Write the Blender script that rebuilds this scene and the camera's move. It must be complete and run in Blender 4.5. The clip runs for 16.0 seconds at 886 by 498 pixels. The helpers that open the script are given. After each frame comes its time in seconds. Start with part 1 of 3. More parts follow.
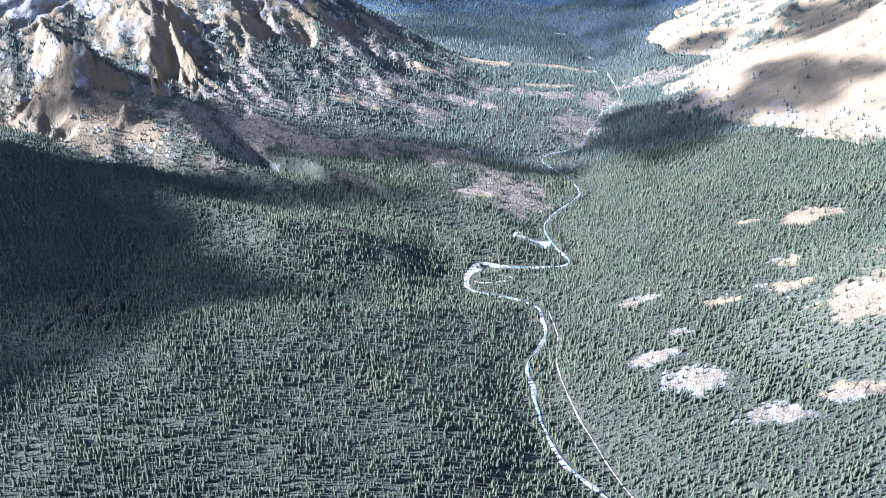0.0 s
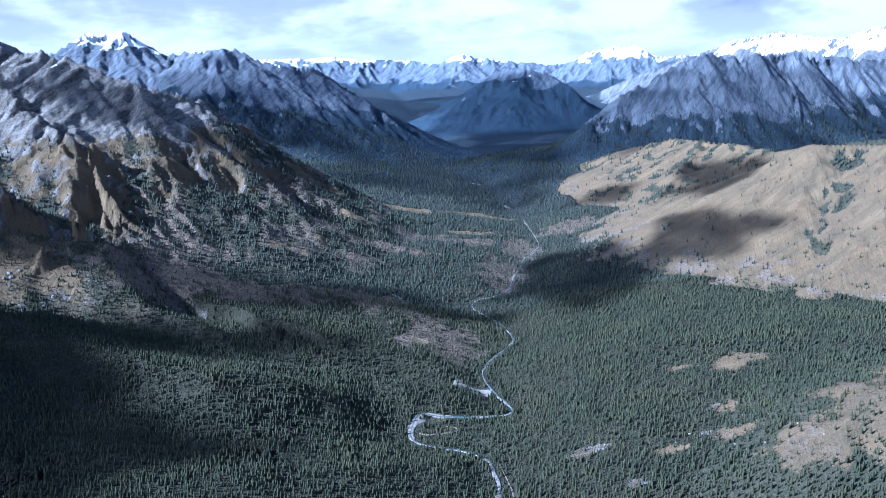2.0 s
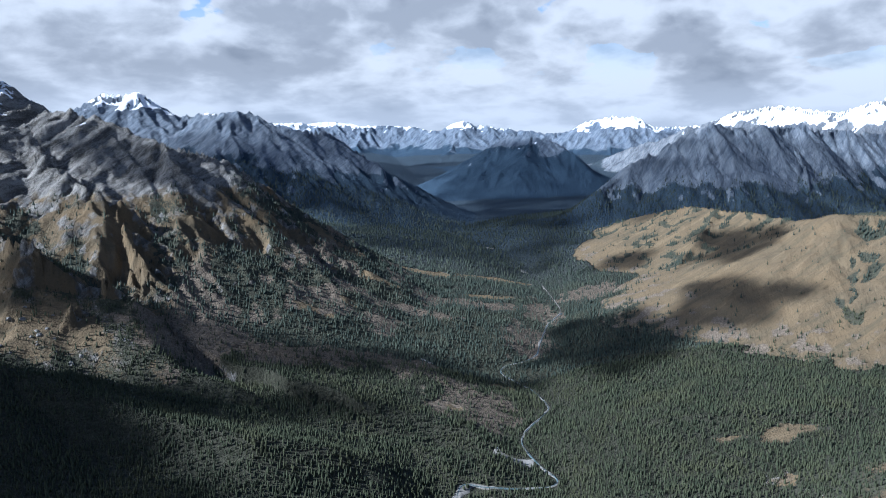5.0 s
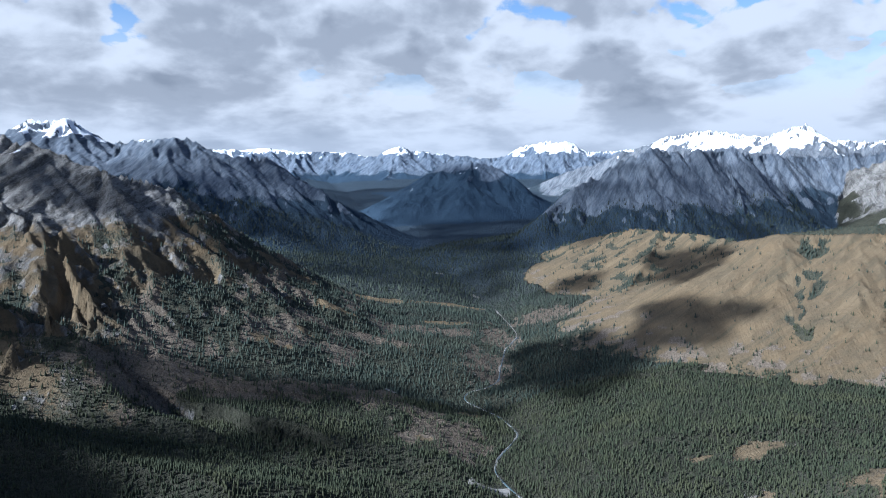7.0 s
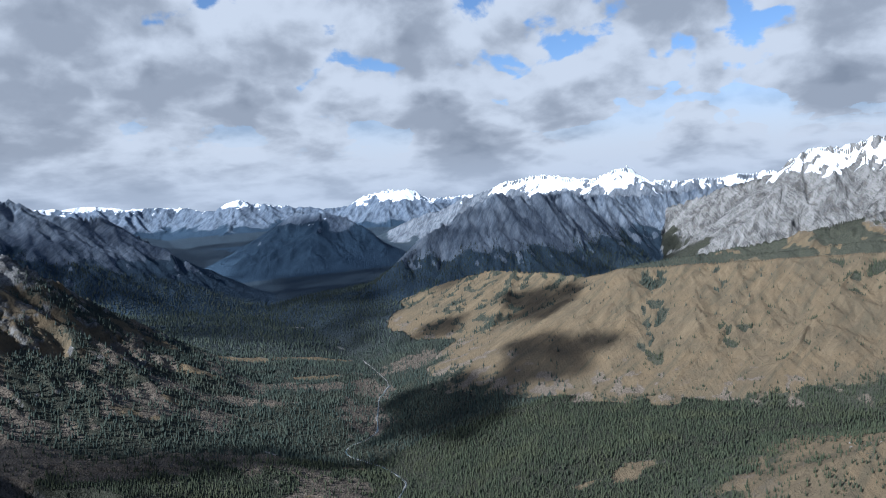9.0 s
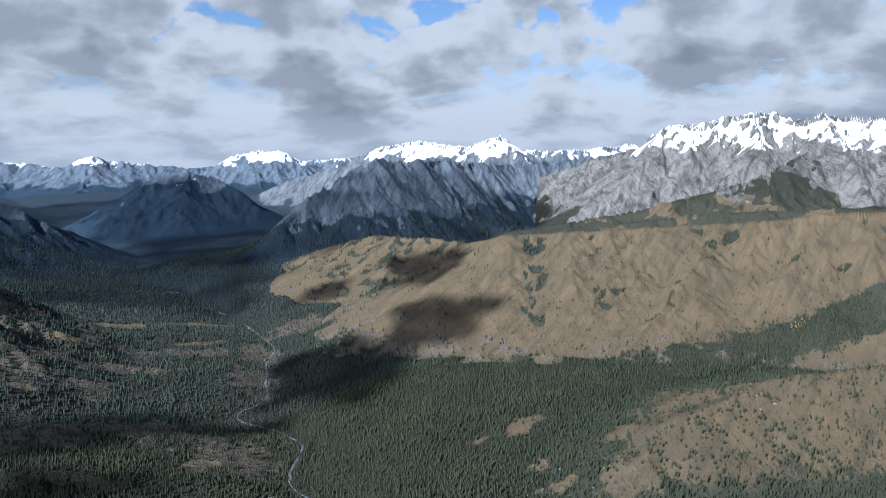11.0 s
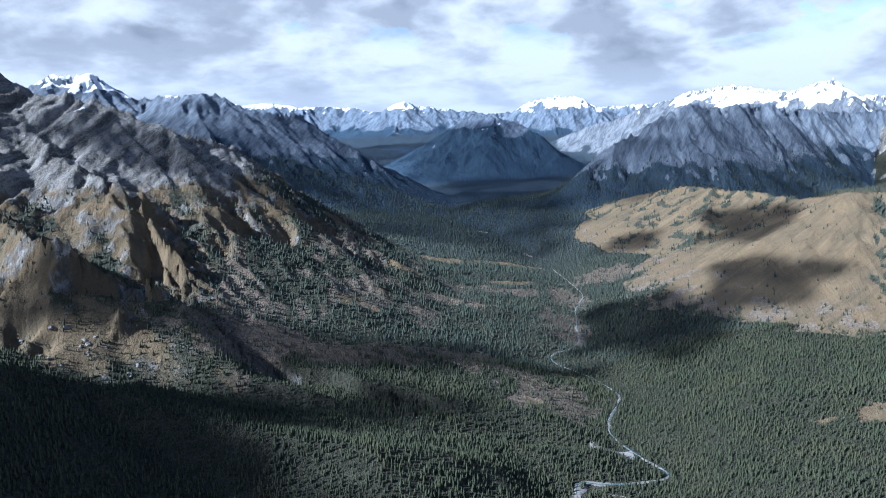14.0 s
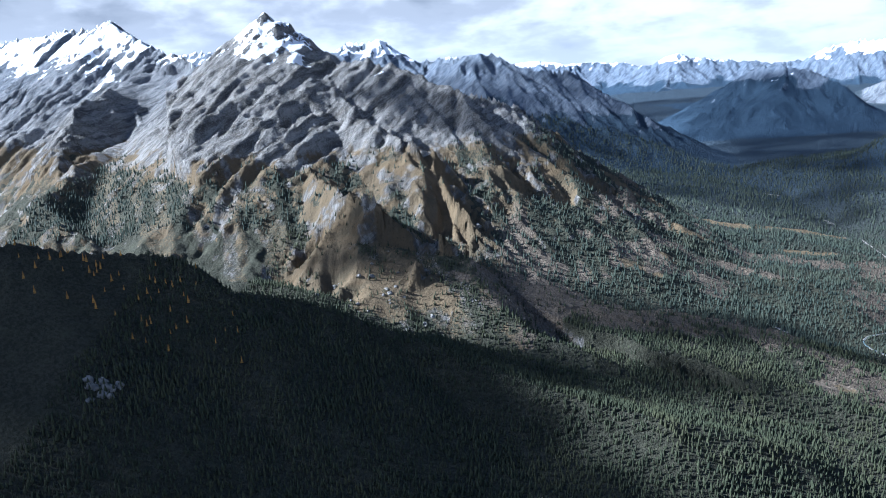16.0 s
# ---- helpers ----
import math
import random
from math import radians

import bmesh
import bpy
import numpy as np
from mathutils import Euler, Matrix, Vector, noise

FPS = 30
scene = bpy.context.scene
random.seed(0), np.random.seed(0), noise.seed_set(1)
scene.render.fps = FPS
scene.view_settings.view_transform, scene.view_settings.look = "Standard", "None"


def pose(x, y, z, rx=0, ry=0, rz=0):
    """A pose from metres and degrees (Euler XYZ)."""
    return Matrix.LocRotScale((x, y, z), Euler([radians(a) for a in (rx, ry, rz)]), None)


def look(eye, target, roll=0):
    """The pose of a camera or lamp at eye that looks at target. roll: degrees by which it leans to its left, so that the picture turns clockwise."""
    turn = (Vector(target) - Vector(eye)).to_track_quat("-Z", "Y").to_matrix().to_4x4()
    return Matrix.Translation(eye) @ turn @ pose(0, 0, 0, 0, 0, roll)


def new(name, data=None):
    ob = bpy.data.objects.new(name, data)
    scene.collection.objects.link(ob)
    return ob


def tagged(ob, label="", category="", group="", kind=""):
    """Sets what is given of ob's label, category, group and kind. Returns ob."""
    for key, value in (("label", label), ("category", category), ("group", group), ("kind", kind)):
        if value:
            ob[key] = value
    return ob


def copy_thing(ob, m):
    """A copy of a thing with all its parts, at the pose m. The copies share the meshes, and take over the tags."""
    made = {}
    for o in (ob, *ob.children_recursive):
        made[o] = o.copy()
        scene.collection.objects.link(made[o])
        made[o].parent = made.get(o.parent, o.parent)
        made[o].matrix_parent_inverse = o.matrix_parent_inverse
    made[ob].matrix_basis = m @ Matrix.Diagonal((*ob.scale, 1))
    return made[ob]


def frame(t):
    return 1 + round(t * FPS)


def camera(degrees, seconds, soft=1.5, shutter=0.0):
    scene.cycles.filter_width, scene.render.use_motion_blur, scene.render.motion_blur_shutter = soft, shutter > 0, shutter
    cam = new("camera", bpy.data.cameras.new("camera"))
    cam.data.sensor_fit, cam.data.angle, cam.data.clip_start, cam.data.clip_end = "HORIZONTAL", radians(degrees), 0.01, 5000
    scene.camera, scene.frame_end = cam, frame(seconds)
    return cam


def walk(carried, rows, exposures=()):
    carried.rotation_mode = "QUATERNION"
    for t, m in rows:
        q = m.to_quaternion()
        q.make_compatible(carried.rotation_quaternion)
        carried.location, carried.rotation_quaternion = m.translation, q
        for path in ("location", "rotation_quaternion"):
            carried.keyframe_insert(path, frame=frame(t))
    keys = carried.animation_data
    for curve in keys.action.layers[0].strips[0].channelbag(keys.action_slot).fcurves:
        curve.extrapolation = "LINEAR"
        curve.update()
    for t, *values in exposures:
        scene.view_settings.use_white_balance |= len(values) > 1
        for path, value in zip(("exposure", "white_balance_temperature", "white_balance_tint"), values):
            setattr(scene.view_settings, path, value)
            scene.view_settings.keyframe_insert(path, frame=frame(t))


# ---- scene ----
cam = camera(62.3, 16.0, soft=1.0)
PATH = [
    (0, (0.649, 1.92, 233.305), (0.552, 3.736, 232.472), -3.6),
    (0.5, (-9.254, 2.812, 234.127), (-9.297, 4.652, 233.345), -3.5),
    (1, (-16.332, 4.477, 235.804), (-16.296, 6.348, 235.096), -2.8),
    (1.5, (-22.131, 6.603, 236.867), (-22.017, 8.51, 236.274), -1.8),
    (2, (-29.529, 7.752, 239.493), (-29.345, 9.684, 239.009), -1.0),
    (2.5, (-36.908, 10.47, 239.3), (-36.698, 12.424, 238.928), -0.6),
    (3, (-42.934, 12.582, 241.713), (-42.77, 14.55, 241.398), -1.0),
    (3.2, (-46.191, 13.163, 241.834), (-46.047, 15.135, 241.53), -0.9),
    (5.3, (-74.455, 23.345, 236.868), (-74.203, 25.303, 236.553), 0.5),
    (5.5, (-77.713, 26.138, 237.657), (-77.429, 28.092, 237.341), 0.7),
    (6, (-85.146, 26.195, 238.14), (-84.813, 28.15, 237.879), -0.1),
    (6.5, (-90.958, 31.24, 237.598), (-90.589, 33.191, 237.361), -0.4),
    (7, (-97.181, 33.774, 236.844), (-96.786, 35.719, 236.599), -0.3),
    (7.5, (-104.612, 35.659, 239.061), (-104.172, 37.597, 238.837), -0.0),
    (8, (-115.47, 36.062, 241.29), (-114.912, 37.977, 241.135), -0.8),
    (8.5, (-122.582, 36.79, 242.253), (-121.886, 38.662, 242.143), -2.4),
    (9, (-130.02, 34.7, 240.661), (-129.21, 36.524, 240.535), -2.5),
    (9.5, (-137.173, 36.214, 242.545), (-136.25, 37.983, 242.408), -2.2),
    (10, (-143.985, 37.332, 242.195), (-142.976, 39.052, 242.039), -2.1),
    (10.2, (-147.739, 38.409, 242.661), (-146.68, 40.096, 242.486), -1.8),
    (12.3, (-174.955, 47.792, 242.965), (-173.828, 49.418, 242.673), -0.1),
    (12.5, (-176.856, 51.333, 243.032), (-175.782, 52.993, 242.732), -0.2),
    (13, (-182.002, 58.993, 241.64), (-181.082, 60.743, 241.335), -0.3),
    (13.5, (-187.457, 66.067, 240.08), (-186.782, 67.922, 239.757), -0.5),
    (14, (-194.461, 70.963, 239.788), (-194.039, 72.884, 239.424), -0.4),
    (14.5, (-200.18, 74.673, 239.92), (-199.973, 76.624, 239.536), -0.9),
    (15, (-207.256, 77.177, 239.351), (-207.288, 79.141, 238.976), -2.2),
    (15.5, (-211.966, 83.34, 238.968), (-212.201, 85.287, 238.573), -2.8),
    (16, (-218.753, 84.456, 240.45), (-219.022, 86.384, 239.992), -2.5),
]
walk(cam, [(t, look(eye, target, roll)) for t, eye, target, roll in PATH],
     [(0, 3.6, 4900, 18), (0.5, 3.5, 4650, 20), (1.0, 3.25, 4450, 20), (1.5, 2.8, 4450, 16), (2.0, 2.15, 4450, 15), (2.5, 1.85, 4800, 12), (3.0, 1.7, 5100, 10), (7.5, 1.5, 5150, 10), (8.5, 1.36, 5200, 10), (10, 1.24, 5200, 10), (12.5, 1.4, 5150, 10), (14, 1.8, 4950, 10), (15.5, 1.9, 4950, 10), (16, 2.1, 5000, 10)])

# ---- sky, sun ----
SUN_DIR = Vector((-0.80, -0.17, 0.54)).normalized()
sun_data = bpy.data.lights.new("sun", "SUN")
sun_data.energy, sun_data.angle, sun_data.color = 4.8, radians(1.3), (1.0, 0.94, 0.84)
sun = new("sun", sun_data)
sun.matrix_world = look(SUN_DIR * 2000, (0, 0, 0))

world = bpy.data.worlds.new("world")
scene.world = world
world.use_nodes = True


class Nodes:
    """Short hand for wiring node trees."""

    def __init__(self, tree):
        self.tree = tree
        tree.nodes.clear()

    def add(self, kind, inputs=None, **props):
        node = self.tree.nodes.new(kind)
        for key, value in props.items():
            setattr(node, key, value)
        for key, value in (inputs or {}).items():
            if isinstance(value, bpy.types.NodeSocket):
                self.tree.links.new(value, node.inputs[key])
            else:
                node.inputs[key].default_value = value
        return node

    def math(self, op, a, b=0.0, c=0.0, clamp=False):
        n = self.add("ShaderNodeMath", {0: a, 1: b, 2: c}, operation=op, use_clamp=clamp)
        return n.outputs[0]

    def vec(self, op, a, b=(0, 0, 0)):
        return self.add("ShaderNodeVectorMath", {0: a, 1: b}, operation=op).outputs[0]

    def noise(self, vector, scale, detail=6.0, rough=0.55, distort=0.0):
        n = self.add("ShaderNodeTexNoise", {"Vector": vector, "Scale": scale, "Detail": detail, "Roughness": rough, "Distortion": distort})
        return n.outputs["Fac"]

    def smooth(self, value, lo, hi):
        n = self.add("ShaderNodeMapRange", {0: value, 1: lo, 2: hi, 3: 0.0, 4: 1.0}, interpolation_type="SMOOTHSTEP")
        return n.outputs[0]

    def mix(self, fac, a, b):
        n = self.add("ShaderNodeMix", {0: fac}, data_type="RGBA")
        for key, value in ((6, a), (7, b)):
            if isinstance(value, bpy.types.NodeSocket):
                self.tree.links.new(value, n.inputs[key])
            else:
                n.inputs[key].default_value = (*value, 1.0)
        return n.outputs[2]


w = Nodes(world.node_tree)
sky = w.add("ShaderNodeTexSky", sky_type="NISHITA", sun_disc=False, sun_elevation=math.asin(SUN_DIR.z), sun_rotation=math.atan2(SUN_DIR.x, SUN_DIR.y), altitude=2000.0)
ray = w.add("ShaderNodeTexCoord").outputs["Generated"]
sep = w.add("ShaderNodeSeparateXYZ", {0: ray})
SKY_SHIFT, SKY_RISE = (5.2, 3.1, 0.4), (5.2, 3.1, 0.56)
climb = w.math("LOGARITHM", w.math("ADD", w.math("MAXIMUM", sep.outputs[2], 0.0), 0.12), 2.7183)
puff = w.add("ShaderNodeCombineXYZ", {0: w.math("MULTIPLY", sep.outputs[0], 3.4), 1: w.math("MULTIPLY", sep.outputs[1], 3.4), 2: w.math("MULTIPLY", climb, 1.6)}).outputs[0]


def heap(p):
    """How thick the cloud is along a line of sight: wide heaps with billows on them."""
    stir = w.vec("MULTIPLY", w.vec("SUBTRACT", w.add("ShaderNodeTexNoise", {"Vector": p, "Scale": 2.2, "Detail": 4.0}).outputs["Color"], (0.5, 0.5, 0.5)), (0.5, 0.5, 0.35))
    billow = w.add("ShaderNodeTexVoronoi", {"Vector": w.vec("ADD", p, stir), "Scale": 2.0, "Detail": 2.5, "Roughness": 0.55, "Smoothness": 0.35, "Randomness": 1.0}, feature="SMOOTH_F1").outputs["Distance"]
    wide, fine = w.noise(p, 0.85, 2.0, 0.5, 0.2), w.noise(p, 3.6, 8.0, 0.6, 0.2)
    return w.math("ADD", w.math("ADD", w.math("MULTIPLY", wide, 0.7), w.math("MULTIPLY", fine, 0.4)), w.math("MULTIPLY", w.math("SUBTRACT", 0.45, billow), 0.38))


dense, above = heap(w.vec("ADD", puff, SKY_SHIFT)), heap(w.vec("ADD", puff, SKY_RISE))
# cloud thins overhead, mostly above the view, to add blue fill light
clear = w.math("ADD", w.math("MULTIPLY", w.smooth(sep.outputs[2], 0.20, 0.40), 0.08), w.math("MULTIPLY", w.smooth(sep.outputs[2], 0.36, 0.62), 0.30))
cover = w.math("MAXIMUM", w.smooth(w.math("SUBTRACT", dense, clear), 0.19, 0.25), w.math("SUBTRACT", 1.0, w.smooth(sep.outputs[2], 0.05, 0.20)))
base = w.math("MULTIPLY", w.smooth(w.math("ADD", above, w.math("MULTIPLY", w.math("SUBTRACT", w.noise(puff, 9.0, 6.0, 0.6, 0.3), 0.5), 0.10)), 0.20, 0.48), 0.74)
core = w.math("MULTIPLY", w.smooth(dense, 0.42, 0.66), 0.25)
shade = w.math("ADD", w.math("ADD", base, 0.04), core, clamp=True)
cloud_colour = w.mix(shade, (1.0, 0.98, 0.945), (0.38, 0.395, 0.42))
low = w.smooth(sep.outputs[2], 0.0, 0.09)
cloud_colour = w.mix(low, w.mix(0.5, (0.78, 0.82, 0.86), cloud_colour), cloud_colour)
sky_light = w.add("ShaderNodeBackground", {"Color": sky.outputs[0], "Strength": 0.05})
cloud_light = w.add("ShaderNodeBackground", {"Color": cloud_colour, "Strength": 0.29})
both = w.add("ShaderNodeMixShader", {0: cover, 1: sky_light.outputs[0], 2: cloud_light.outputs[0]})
w.add("ShaderNodeOutputWorld", {0: both.outputs[0]})


# ---- noise on arrays ----
def perlin(x, y, seed):
    rng = np.random.RandomState(seed)
    table = rng.permutation(256)
    table = np.concatenate([table, table])
    angle = rng.rand(256) * 2 * np.pi
    gx, gy = np.cos(angle), np.sin(angle)
    xi, yi = np.floor(x).astype(int), np.floor(y).astype(int)
    xf, yf = x - xi, y - yi
    u, v = xf * xf * xf * (xf * (xf * 6 - 15) + 10), yf * yf * yf * (yf * (yf * 6 - 15) + 10)

    def corner(dx, dy):
        k = table[table[(xi + dx) & 255] + ((yi + dy) & 255)]
        return gx[k] * (xf - dx) + gy[k] * (yf - dy)

    a, b, c, d = corner(0, 0), corner(1, 0), corner(0, 1), corner(1, 1)
    return 1.4 * ((a * (1 - u) + b * u) * (1 - v) + (c * (1 - u) + d * u) * v)


def fbm(x, y, size, octaves, seed, rough=0.5):
    total, amp = 0.0, 1.0
    for i in range(octaves):
        total = total + amp * perlin(x / size, y / size, seed + i)
        size, amp = size * 0.5, amp * rough
    return total


def ridged(x, y, size, octaves, seed, rough=0.55):
    """0 in the gullies, about 1 on the ribs."""
    total, amp, whole = 0.0, 1.0, 0.0
    for i in range(octaves):
        total = total + amp * (1 - np.abs(perlin(x / size, y / size, seed + i)) * 1.6)
        whole += amp
        size, amp = size * 0.5, amp * rough
    return total / whole


def step(v, lo, hi):
    f = np.clip((v - lo) / (hi - lo), 0, 1)
    return f * f * (3 - 2 * f)


# ---- the shape of the land ----
def line_field(x, y, pts):
    """Along a polyline: nearest distance, the signed side, the height and the run at the foot."""
    best = np.full(x.shape, 1e9)
    side, high, run, done = np.zeros(x.shape), np.zeros(x.shape), np.zeros(x.shape), 0.0
    for (x0, y0, z0), (x1, y1, z1) in zip(pts, pts[1:]):
        dx, dy = x1 - x0, y1 - y0
        length = math.hypot(dx, dy)
        s = np.clip(((x - x0) * dx + (y - y0) * dy) / length**2, 0, 1)
        ex, ey = x - x0 - s * dx, y - y0 - s * dy
        d = np.hypot(ex, ey)
        near = d < best
        best = np.where(near, d, best)
        side = np.where(near, np.sign(dx * ey - dy * ex), side)
        high = np.where(near, z0 + s * (z1 - z0), high)
        run = np.where(near, done + s * length, run)
        done += length
    return best, side, high, run


RIVER = [(70, 60, -24), (75, 200, -22), (50, 280, -21), (30, 350, -19), (40, 450, -18), (-8, 490, -20), (60, 515, -20), (58, 600, -18), (98, 660, -16), (72, 758, -15), (124, 807, -12), (165, 920, -5), (196, 1000, 1), (190, 1169, 13), (164, 1348, 26), (125, 1460, 33), (165, 1700, 42), (150, 2200, 58), (120, 2700, 95), (100, 4900, 110)]
CREEK = [(50, 556, -18), (-20, 572, -12), (-90, 582, 0), (-170, 600, 14), (-280, 618, 34), (-400, 600, 58), (-560, 640, 82), (-700, 790, 104), (-760, 950, 150), (-790, 1120, 210)]


def valley(x, y):
    """The trough that the ice left: a low terrace along the river, rising to both sides."""
    d, side, z, run = line_field(x, y, RIVER)
    terrace = 62 - 26 * step(y, 850, 1020)
    west = z + terrace * (1 - np.exp(-np.maximum(d - 12, 0) / 170)) + 0.08 * np.maximum(d - 170, 0) * step(y, 620, 800) * (1 - step(d, 450, 900))
    east = z + (34 - 18 * step(y, 1400, 1800)) * (1 - np.exp(-np.maximum(d - 12, 0) / 120)) + 0.02 * d
    h = np.where(side > 0, west, east)
    return h, d, side, run


def gullies(x, y, gx, gy, size, octaves, seed):
    """Relief that running water cuts: ribs and gullies that follow the fall of the land and branch as they shrink."""
    rng = np.random.RandomState(seed)
    table, jx, jy = rng.permutation(256), rng.rand(256), rng.rand(256)
    table = np.concatenate([table, table])
    total, gx, gy = np.zeros(x.shape), gx.copy(), gy.copy()
    for _ in range(octaves):
        fall = np.hypot(gx, gy) + 1e-4
        sx, sy = -gy / fall, gx / fall
        u, v = x / size, y / size
        cu, cv = np.floor(u).astype(int), np.floor(v).astype(int)
        wave, bend, whole = np.zeros(x.shape), np.zeros(x.shape), np.zeros(x.shape)
        for i in (-1, 0, 1):
            for j in (-1, 0, 1):
                k = table[table[(cu + i) & 255] + ((cv + j) & 255)]
                du, dv = u - (cu + i + jx[k]), v - (cv + j + jy[k])
                near = np.exp(-2.6 * (du * du + dv * dv))
                phase = (du * sx + dv * sy) * 6.2832
                wave += near * np.cos(phase)
                bend -= near * np.sin(phase)
                whole += near
        wave, bend = wave / whole, bend / whole
        deep = 0.085 * size * np.clip(fall / 0.5, 0, 1.2)
        total += deep * (1 - 2.0 * np.sqrt(np.clip(0.5 - 0.5 * wave, 0, 1)))
        gx, gy = gx + deep * bend * 6.2832 / size * sx, gy + deep * bend * 6.2832 / size * sy
        size = size * 0.52
    return total


def ridge_height(x, y, base, pts, slope_left, slope_right, power):
    """A crest line whose flanks fall away and level out towards the foot."""
    best = np.full(x.shape, -1e9)
    for (x0, y0, z0), (x1, y1, z1) in zip(pts, pts[1:]):
        dx, dy = x1 - x0, y1 - y0
        length = math.hypot(dx, dy)
        s = np.clip(((x - x0) * dx + (y - y0) * dy) / length**2, 0, 1)
        ex, ey = x - x0 - s * dx, y - y0 - s * dy
        d = np.hypot(ex, ey)
        side = (dx * ey - dy * ex) / (length * np.maximum(d, 0.5))
        slope = slope_right + (slope_left - slope_right) * (0.5 + 0.5 * np.clip(side, -1, 1))
        lift = np.maximum(z0 + s * (z1 - z0) - base, 1.0)
        best = np.maximum(best, lift * np.clip(1 - slope * d / (power * lift), 0, 1) ** power - 0.02 * d)
    return base + best


